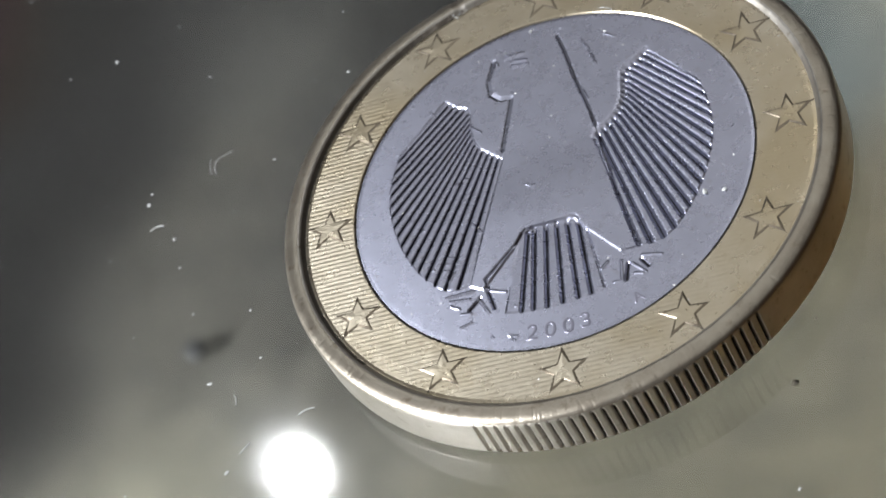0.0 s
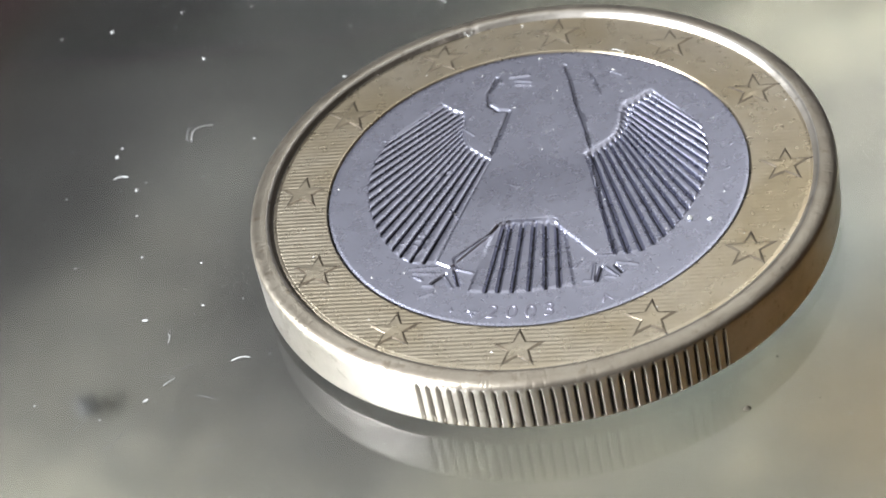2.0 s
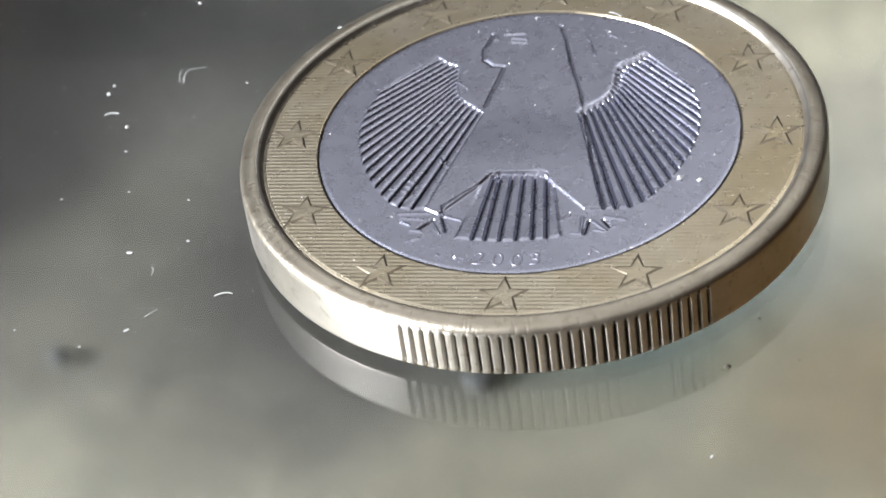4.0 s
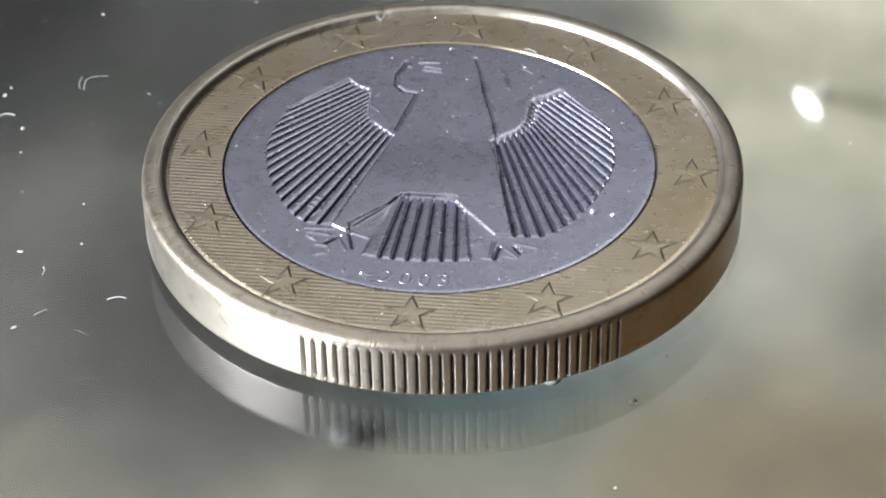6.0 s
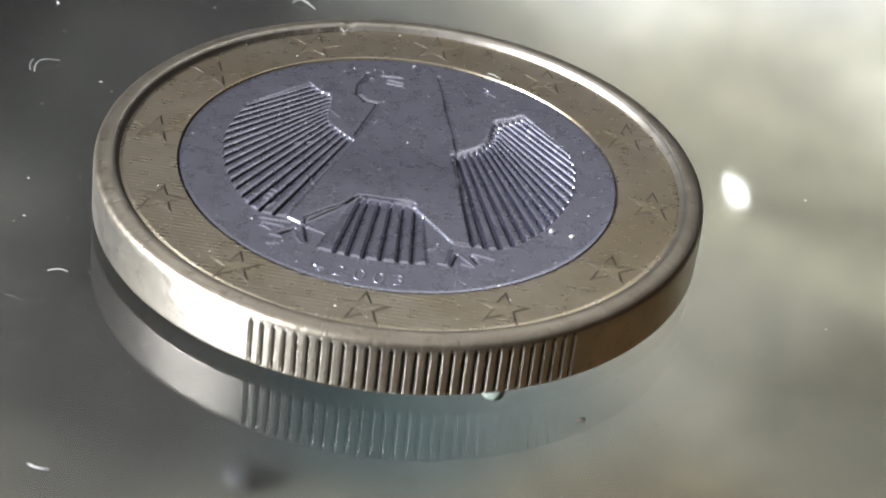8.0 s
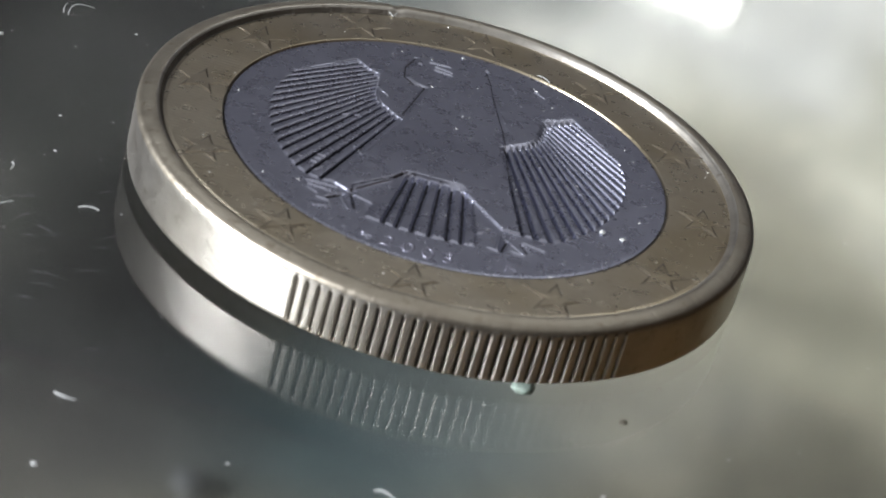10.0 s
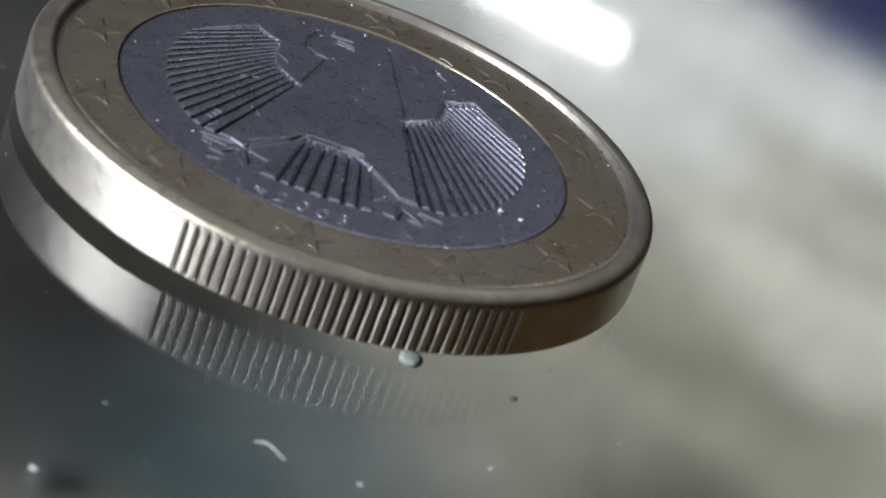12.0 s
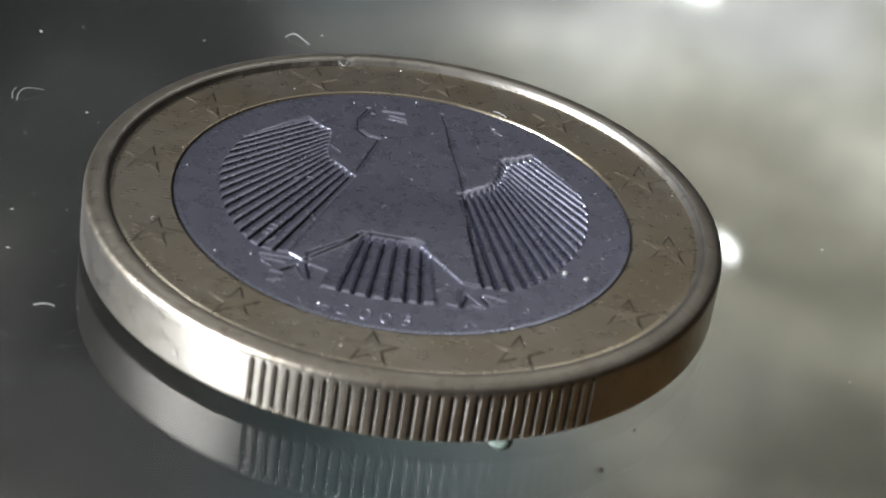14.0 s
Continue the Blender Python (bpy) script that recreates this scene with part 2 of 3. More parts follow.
def lathe(name, profile, seg=32):
    """A turned body: rows of radius and height in metres, round z."""
    verts, faces = [], []
    for r, z in profile:
        verts += [(r * math.cos(2 * math.pi * k / seg), r * math.sin(2 * math.pi * k / seg), z) for k in range(seg)]
    for j in range(len(profile) - 1):
        for k in range(seg):
            n = (k + 1) % seg
            faces.append((j * seg + k, j * seg + n, j * seg + seg + n, j * seg + seg + k))
    faces += [tuple(range(seg))[::-1], tuple(range((len(profile) - 1) * seg, len(profile) * seg))]
    return mesh_of(name, verts, faces)


# the table: a clear glass top over a lower board
GLASS, BOARD = 6.0, -38.0


def glass_top():
    xs = np.r_[np.linspace(-600, -60, 12), np.linspace(-50, 50, 21), np.linspace(60, 600, 12)]
    ys = np.r_[np.linspace(-450, -60, 10), np.linspace(-50, 60, 23), np.linspace(70, 450, 10)]
    gx, gy = np.meshgrid(xs, ys)
    z = np.zeros_like(gx)
    top = np.stack([gx, gy, z], -1).reshape(-1, 3)
    low = np.stack([gx, gy, np.full_like(gx, -GLASS)], -1).reshape(-1, 3)
    nx, ny = len(xs), len(ys)
    i = np.arange(nx * ny).reshape(ny, nx)
    up = np.stack([i[:-1, :-1], i[:-1, 1:], i[1:, 1:], i[1:, :-1]], -1).reshape(-1, 4)
    down = up[:, ::-1] + nx * ny
    loop = np.r_[i[0, :-1], i[:-1, -1], i[-1, :0:-1], i[:0:-1, 0]]
    then = np.roll(loop, -1)
    side = np.stack([loop, loop + nx * ny, then + nx * ny, then], -1)
    me = grid_mesh("glass_top", np.vstack([top, low]), np.vstack([up, down, side]))
    me.materials.append(glass)
    me.materials.append(frosted_glass)
    me.polygons.foreach_set("material_index", np.r_[np.zeros(len(up)), np.ones(len(down)), np.zeros(len(side))].astype(np.int32))
    return me


glass_pane = tagged(new("glass_top", glass_top()), "clear glass tabletop, frosted below, with dust on it", "table", kind="structure")
glass_pane.visible_shadow = False
box("lower_board", (-0.6, -0.45, LOW), (0.6, 0.45, BOARD * MM), slate, label="dark slate-grey board under the glass tabletop", category="table", kind="structure")
for x, y in ((-0.57, -0.42), (0.57, -0.42), (-0.57, 0.42), (0.57, 0.42)):
    box("post", (x - 0.02, y - 0.02, BOARD * MM), (x + 0.02, y + 0.02, -GLASS * MM), floor_wood, 0.003, "short wooden post that carries the glass tabletop", "post", "structure")


# tones of the tabletop, its light and reflections included, put into the cloth's colour: strength in stops and hue,
# with the middles of the patches in millimetres
TABLE_TONES = [
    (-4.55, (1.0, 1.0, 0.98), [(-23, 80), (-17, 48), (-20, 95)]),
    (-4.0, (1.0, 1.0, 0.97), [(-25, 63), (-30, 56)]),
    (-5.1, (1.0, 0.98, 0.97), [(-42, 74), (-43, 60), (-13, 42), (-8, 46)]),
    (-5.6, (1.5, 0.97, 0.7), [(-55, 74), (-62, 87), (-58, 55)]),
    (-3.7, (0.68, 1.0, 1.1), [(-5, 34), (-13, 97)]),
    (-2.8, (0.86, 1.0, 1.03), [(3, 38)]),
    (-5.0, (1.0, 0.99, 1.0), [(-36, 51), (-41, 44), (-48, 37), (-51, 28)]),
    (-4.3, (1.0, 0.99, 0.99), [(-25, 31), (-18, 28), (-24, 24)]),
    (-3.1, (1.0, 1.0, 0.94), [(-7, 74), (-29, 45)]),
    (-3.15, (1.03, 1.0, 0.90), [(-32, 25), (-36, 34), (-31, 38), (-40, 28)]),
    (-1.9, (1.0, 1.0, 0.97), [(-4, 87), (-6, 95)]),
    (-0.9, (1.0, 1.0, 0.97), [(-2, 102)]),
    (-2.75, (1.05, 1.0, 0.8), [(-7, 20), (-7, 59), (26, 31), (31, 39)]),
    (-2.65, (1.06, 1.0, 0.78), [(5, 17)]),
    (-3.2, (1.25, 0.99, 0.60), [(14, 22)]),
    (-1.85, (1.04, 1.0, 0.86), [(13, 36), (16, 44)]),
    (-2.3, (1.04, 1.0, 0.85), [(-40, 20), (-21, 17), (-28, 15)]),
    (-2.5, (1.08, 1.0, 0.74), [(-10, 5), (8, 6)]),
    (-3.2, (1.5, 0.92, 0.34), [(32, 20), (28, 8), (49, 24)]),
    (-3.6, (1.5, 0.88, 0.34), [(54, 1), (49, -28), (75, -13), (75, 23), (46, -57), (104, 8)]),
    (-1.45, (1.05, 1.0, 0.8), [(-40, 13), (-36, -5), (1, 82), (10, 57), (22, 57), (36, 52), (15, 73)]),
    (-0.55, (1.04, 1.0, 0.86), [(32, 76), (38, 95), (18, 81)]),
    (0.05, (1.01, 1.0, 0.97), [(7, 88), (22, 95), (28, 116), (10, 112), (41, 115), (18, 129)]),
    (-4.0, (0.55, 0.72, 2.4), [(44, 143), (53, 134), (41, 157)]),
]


def toned_cloth():
    """A soft cloth on the lower board, its painted tones run together from patch to patch."""
    xs, ys = np.linspace(-130, 150, 190), np.linspace(-80, 250, 224)
    gx, gy = np.meshgrid(xs, ys)
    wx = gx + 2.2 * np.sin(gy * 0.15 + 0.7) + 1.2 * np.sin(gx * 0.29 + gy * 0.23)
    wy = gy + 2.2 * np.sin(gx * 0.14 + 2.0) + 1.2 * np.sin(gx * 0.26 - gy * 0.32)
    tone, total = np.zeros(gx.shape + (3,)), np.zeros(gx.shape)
    for stops, hue, middles in TABLE_TONES:
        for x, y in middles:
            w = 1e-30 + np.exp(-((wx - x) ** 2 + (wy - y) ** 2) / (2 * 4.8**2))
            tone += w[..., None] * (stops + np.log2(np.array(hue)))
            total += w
    # long streaks of sheen painted across the pale end
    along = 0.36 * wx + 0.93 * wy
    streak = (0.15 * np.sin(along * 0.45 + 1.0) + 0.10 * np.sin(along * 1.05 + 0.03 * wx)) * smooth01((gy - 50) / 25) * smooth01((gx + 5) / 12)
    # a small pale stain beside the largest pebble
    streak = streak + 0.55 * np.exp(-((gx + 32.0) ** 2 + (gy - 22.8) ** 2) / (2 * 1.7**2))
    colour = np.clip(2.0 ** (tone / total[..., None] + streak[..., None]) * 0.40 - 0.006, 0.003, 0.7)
    z = BOARD + 1.2 + 0.5 * np.sin(gx * 0.06) * np.cos(gy * 0.05)
    n, m = len(ys), gx.size
    i = np.arange(m).reshape(n, -1)
    up = np.stack([i[:-1, :-1], i[:-1, 1:], i[1:, 1:], i[1:, :-1]], -1).reshape(-1, 4)
    loop = np.r_[i[0, :-1], i[:-1, -1], i[-1, :0:-1], i[:0:-1, 0]]
    then = np.roll(loop, -1)
    side = np.stack([loop, loop + m, then + m, then], -1)
    top = np.stack([gx, gy, z], -1).reshape(-1, 3)
    low = np.stack([gx, gy, np.full_like(gx, BOARD + 0.02)], -1).reshape(-1, 3)
    me = grid_mesh("toned_cloth", np.vstack([top, low]), np.vstack([up, up[:, ::-1] + m, side]))
    cloth_tone = me.attributes.new("cloth_tone", "FLOAT_COLOR", "POINT")
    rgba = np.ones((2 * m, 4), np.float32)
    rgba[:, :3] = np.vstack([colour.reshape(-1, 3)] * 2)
    cloth_tone.data.foreach_set("color", rgba.ravel())
    return me


tagged(put("toned_cloth", toned_cloth(), toned), "soft cloth under the glass, painted with the tabletop's blurred light and dark tones", "cloth")

# two added glows in place of reflected light, placed to fit the camera's view, each on a long slanting stem that stands
# on the board behind it
# the slope follows the camera's line of sight, so the stem stays hidden
def slanting_stem(start, azimuth, slope, height, radius, parent):
    a, e = radians(azimuth), radians(slope)
    way = Vector((math.sin(a) * math.cos(e), math.cos(a) * math.cos(e), -math.sin(e)))
    long = height / math.sin(e)
    me = lathe("stem", [(radius * 0.7, start), (radius, start * 2), (radius, long - 0.001), (radius * 2.6, long)], 12)
    ob = put("stem", me, white_plastic, parent)
    ob.matrix_local = Matrix.Translation((0, 0, height)) @ way.to_track_quat("Z", "Y").to_matrix().to_4x4()
    return ob


reflection_tube = tagged(new("reflection_tube"), "small glowing tube on a thin stem, standing in for a bright reflection", "lamp")
reflection_tube.location = (0.0094, 0.0712, BOARD * MM)
tube = put("tube", lathe("tube", [(0.0003, -0.0058), (0.0007, -0.0054), (0.0009, -0.0046), (0.0009, 0.0046), (0.0007, 0.0054), (0.0003, 0.0058)]), tube_glow, reflection_tube)
tube.matrix_local = pose(0, 0, 0.016) @ pose(0, 0, 0, 0, 0, -20) @ pose(0, 0, 0, 0, 90, 0)
slanting_stem(0.0008, 5.5, 21.5, 0.016, 0.0003, reflection_tube)

glint_lens = tagged(new("glint_lens"), "small glowing lens on a stem, standing in for a glint", "lamp")
glint_lens.matrix_world = Matrix.Translation((0.0156, 0.0386, BOARD * MM))
pilot = put("lens", lathe("lens", [(0.00005, -0.0013), (0.00015, -0.001), (0.0003, -0.0005), (0.00036, 0.0), (0.0003, 0.0005), (0.00015, 0.001), (0.00005, 0.0013)], 20), glint_glow, glint_lens)
pilot.matrix_local = Matrix.Translation((0, 0, 0.015)) @ Vector((1.0, -1.6, 0.0)).to_track_quat("Z", "Y").to_matrix().to_4x4()
slanting_stem(0.0007, 5, 32, 0.015, 0.0003, glint_lens)

# ---------------------------------------------------------------- the coin
THICK = 2.42          # height of the struck field above the table, in millimetres
EDGE = 11.625
coin = tagged(new("coin"), "worn two-metal coin, brass ring round a grey core, lying eagle up", "coin")
coin.location = (0, 0, THICK * MM)
SHIFT = -0.12         # the core sits a hair off the ring's middle
CORE = 8.27

WING_START = [(1.86, 1.45), (2.44, 1.98), (2.90, 2.48), (3.15, 3.25), (3.24, 4.50), (3.75, 4.86), (4.30, 5.38)]
WING_END = [(3.35, -4.62), (4.48, -4.48), (5.45, -3.45), (6.25, -1.90), (6.68, -0.25), (6.74, 0.95), (6.58, 2.10), (6.28, 3.05)]
TAIL = [(-1.30, -2.63), (-0.85, -2.33), (0.18, -2.36), (0.92, -2.42), (1.42, -3.21), (1.97, -6.18), (1.40, -6.34), (0.24, -6.46),
        (-0.38, -6.50), (-1.43, -6.42), (-2.12, -6.30), (-1.52, -3.08)]
TAIL_LINES = [((-1.05, -2.46), (-1.43, -6.45)), ((-0.78, -2.36), (-0.94, -6.50)), ((-0.32, -2.39), (-0.38, -6.55)), ((0.11, -2.42), (0.24, -6.50)),
              ((0.54, -2.51), (0.86, -6.45)), ((0.99, -2.60), (1.38, -6.38)), ((1.42, -3.21), (1.97, -6.20))]
NECK = [(0.54, 7.28), (0.82, 6.39), (1.15, 4.91), (1.72, 2.89), (1.94, 1.90), (2.56, -1.54), (3.36, -4.50)]
THROAT = [(-2.29, 6.72), (-2.53, 5.78), (-2.44, 4.95), (-2.01, 4.52), (-1.57, 4.45), (-2.02, 1.95)]
BODY = [(-2.62, 7.00), (-2.42, 6.72), (-2.38, 6.25), (-2.60, 5.55), (-2.50, 5.00), (-2.10, 4.55), (-1.55, 4.28), (-2.02, 1.88),
        (-2.79, -1.13), (-3.50, -4.58), (-2.90, -4.92), (-1.70, -3.40), (-1.15, -2.44), (0.68, -2.37), (2.62, -4.61), (3.28, -4.62),
        (2.61, -1.86), (1.93, 1.70), (1.23, 3.95), (0.86, 5.45), (0.60, 6.70), (0.18, 7.42), (-0.35, 7.68), (-1.00, 7.60), (-1.90, 7.30)]
CLAWS = [((-4.41, -4.87), (-3.32, -4.84)), ((-4.28, -5.11), (-3.48, -5.20)), ((-4.27, -5.32), (-3.92, -5.54)), ((-3.84, -5.82), (-3.45, -5.89)),
         ((-3.12, -5.28), (-2.72, -6.05)), ((-2.80, -4.95), (-2.01, -5.25)), ((1.84, -5.24), (2.08, -4.99)), ((2.30, -6.01), (2.63, -6.05)),
         ((2.62, -5.10), (2.60, -5.95)), ((3.03, -5.32), (3.55, -5.87)), ((3.45, -5.05), (4.21, -5.22)), ((3.12, -5.82), (3.44, -5.91))]
TOES = [((-3.52, -5.70), (-3.06, -5.22)), ((-2.74, -5.00), (-2.50, -5.88)), ((2.87, -5.29), (2.76, -6.01)), ((3.40, -5.22), (3.66, -5.60))]
SCRATCHES = [((1.61, 6.67), (1.87, 6.19)), ((1.87, 6.19), (2.19, 5.18)), ((2.58, 6.71), (2.99, 6.40)), ((-3.20, 3.46), (-2.81, 3.06)),
             ((-3.31, -1.50), (-2.92, -2.04)), ((-4.33, -4.22), (-4.06, -3.75)), ((1.55, 3.95), (1.75, 3.45)), ((-4.1, 0.6), (-3.5, 0.9)), ((4.6, 0.3), (5.0, -0.4)),
             ((-4.35, -2.95), (-4.00, -3.00)), ((-4.40, -3.25), (-4.00, -3.30)), ((-4.50, -3.55), (-4.15, -3.60)), ((-1.95, -7.36), (-1.62, -7.44)),
             ((-1.95, -7.36), (-1.72, -7.64)), ((-3.87, -6.44), (-3.43, -6.31)), ((-2.64, -7.22), (-2.58, -7.30))]
HEAD_LINES = [((-1.65, 6.76), (-0.90, 6.82)), ((-1.35, 6.49), (-0.78, 6.38)), ((-1.37, 6.22), (-0.73, 6.14)), ((-2.06, 6.62), (-2.03, 6.42))]


def cut(px, py, line, depth, steep, gentle):
    """A cut along a line: a steep wall on the side left of its way down, a gentle slope on the other."""
    best, side = np.full(px.shape, 1e9), np.zeros(px.shape)
    for a, b in zip(line[:-1], line[1:]):
        d = bar_depth(px, py, a, b)
        s = (b[0] - a[0]) * (py - a[1]) - (b[1] - a[1]) * (px - a[0])
        side = np.where(d < best, s, side)
        best = np.minimum(best, d)
    return depth * smooth01(1 - best / np.where(side > 0, gentle, steep))


def eagle_height(x, y):
    """Height of the struck relief, and where shade is painted into its cuts."""
    # grit masks the bottoms of the cuts that get the painted shade
    grit = np.zeros_like(x)
    h = 0.08 * smooth01(inside_depth(x, y, BODY) / 0.09 + 0.5) * smooth01((2.0 - y) / 4.0)
    for sx in (1, -1):
        mx = (x + 0.06) * sx
        u, v, long = fan(mx, y, WING_START, WING_END, 17)
        edge = np.where((u < 0) | (u > 17), -1, np.minimum(np.minimum(u, 17 - u) * 0.30, np.minimum(v, 1 - v) * long))
        m = smooth01(edge / 0.075)
        d = np.abs((u % 1.0) - 0.5) * 2
        wing = -0.055 + 0.11 * v - 0.03 * d**2 - (0.15 + 0.03 * sx) * smooth01((d - 0.54 + 0.10 * sx) / (0.36 + 0.05 * sx)) * smooth01((v * long - 0.07) / 0.2)
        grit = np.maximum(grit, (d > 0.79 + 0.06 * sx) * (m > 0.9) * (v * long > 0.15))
        h = np.where(m > 0, h * (1 - m) + wing * m, h)
    m = smooth01(inside_depth(x, y, TAIL) / 0.12)
    tail = -0.055 + 0.10 * np.clip((-2.4 - y) / 4.0, 0, 1)
    for a, b in TAIL_LINES:
        d = bar_depth(x, y, a, b)
        tail = tail - 0.125 * smooth01(1.1 - d / 0.12) * smooth01((-2.35 - y) / 0.35)
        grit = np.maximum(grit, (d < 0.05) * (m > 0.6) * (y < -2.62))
    h = h * (1 - m) + tail * m
    for line, depth, steep, gentle in ((NECK, 0.05, 0.05, 0.16), (THROAT, 0.035, 0.05, 0.25), ([(-1.28, -2.60), (-1.52, -3.04), (-2.84, -4.42), (-2.75, -4.80)], 0.05, 0.06, 0.12)):
        line_cut = cut(x, y, line, depth, steep, gentle)
        h = h - line_cut
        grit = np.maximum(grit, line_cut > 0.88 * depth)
    for a, b in CLAWS:
        claw = 0.044 * smooth01(1.3 - bar_depth(x, y, a, b) / 0.062)
        h = np.where(claw > 0, np.maximum(h, claw), h)
    for a, b in TOES:
        d = bar_depth(x, y, a, b)
        h = h - 0.08 * smooth01(1.2 - d / 0.09)
        grit = np.maximum(grit, d < 0.05)
    for a, b in SCRATCHES:
        h = h + 0.038 * smooth01(1.2 - bar_depth(x, y, a, b) / 0.05)
    for a, b in HEAD_LINES:
        h = h + 0.045 * smooth01(1.3 - bar_depth(x, y, a, b) / 0.09)
    return h, grit


def worn(x, y, rng, reach, count):
    """Small dings and scratches of struck metal."""
    h = np.zeros_like(x)
    for _ in range(count):
        a, r = rng.uniform(0, 2 * math.pi), reach * math.sqrt(rng.uniform(0, 1))
        cx, cy, turn, size = r * math.cos(a), r * math.sin(a), rng.uniform(0, math.pi), rng.choice((0.06, 0.09, 0.12, 0.16, 0.25, 0.42))
        near = (np.abs(x - cx) < 0.6) & (np.abs(y - cy) < 0.6)
        if near.any():
            dx, dy = size * math.cos(turn), size * math.sin(turn)
            d = bar_depth(x[near], y[near], (cx - dx / 2, cy - dy / 2), (cx + dx / 2, cy + dy / 2))
            deep = rng.uniform(0.004, 0.010) if size < 0.17 else rng.uniform(0.001, 0.005)
            h[near] += rng.choice((-0.3, 1, 1, 1)) * deep * smooth01(1.2 - d / rng.uniform(0.035, 0.065))
    return h


def core_part():
    n = 801
    side = np.linspace(-CORE, CORE, n)
    gx, gy = np.meshgrid(side, side)
    # a square grid trimmed to a disc
    r = np.hypot(gx, gy)
    keep = r <= CORE
    x, y = gx, gy
    h, grit = eagle_height(x, y)
    # the tail's shoulder and the tips of one wing's feathers are smoothed to remove glints
    soft = np.exp(-((x - 0.8) ** 2 + (y + 2.42) ** 2) / 0.30**2)
    for (ax, ay), (bx, by) in zip(WING_START[:-1], WING_START[1:]):
        soft = np.maximum(soft, smooth01(1.4 - bar_depth(x, y, (ax - 0.06, ay), (bx - 0.06, by)) / 0.20))
    for _ in range(34):
        around = (np.roll(h, 1, 0) + np.roll(h, -1, 0) + np.roll(h, 1, 1) + np.roll(h, -1, 1)) / 4
        h = h + 0.85 * soft * (around - h)
    h = h + worn(x, y, random.Random(5), 8.0, 110)
    h -= 0.012 * smooth01((r - CORE + 0.15) / 0.14)
    pts = np.stack([x + SHIFT, y, h], -1).reshape(-1, 3)
    i = np.arange(n * n).reshape(n, n)
    quads = np.stack([i[:-1, :-1], i[:-1, 1:], i[1:, 1:], i[1:, :-1]], -1)
    ok = keep[:-1, :-1] & keep[:-1, 1:] & keep[1:, 1:] & keep[1:, :-1]
    quads = quads[ok]
    used = np.unique(quads)
    again = np.zeros(n * n, int)
    again[used] = np.arange(len(used))
    me = grid_mesh("core", pts[used], again[quads])
    shaded_faces = grit.reshape(-1)[quads].mean(1) > 0.6
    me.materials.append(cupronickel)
    me.materials.append(cut_shade)
    me.polygons.foreach_set("material_index", shaded_faces.astype(np.int32))
    return me


def reed_depth(theta):
    """Milled stretches of the edge, three of them, each about sixty degrees: groove depth 0..1."""
    first, pitch, count = math.radians(-109.2), math.radians(2.07), 29
    g = np.zeros_like(theta)
    for k in range(3):
        a = (theta - first - k * 2 * math.pi / 3) % (2 * math.pi)
        on = a < pitch * count
        d = np.abs((a / pitch) % 1.0 - 0.5) * 2
        g = np.where(on, smooth01((0.44 - d) / 0.32), g)
    return g


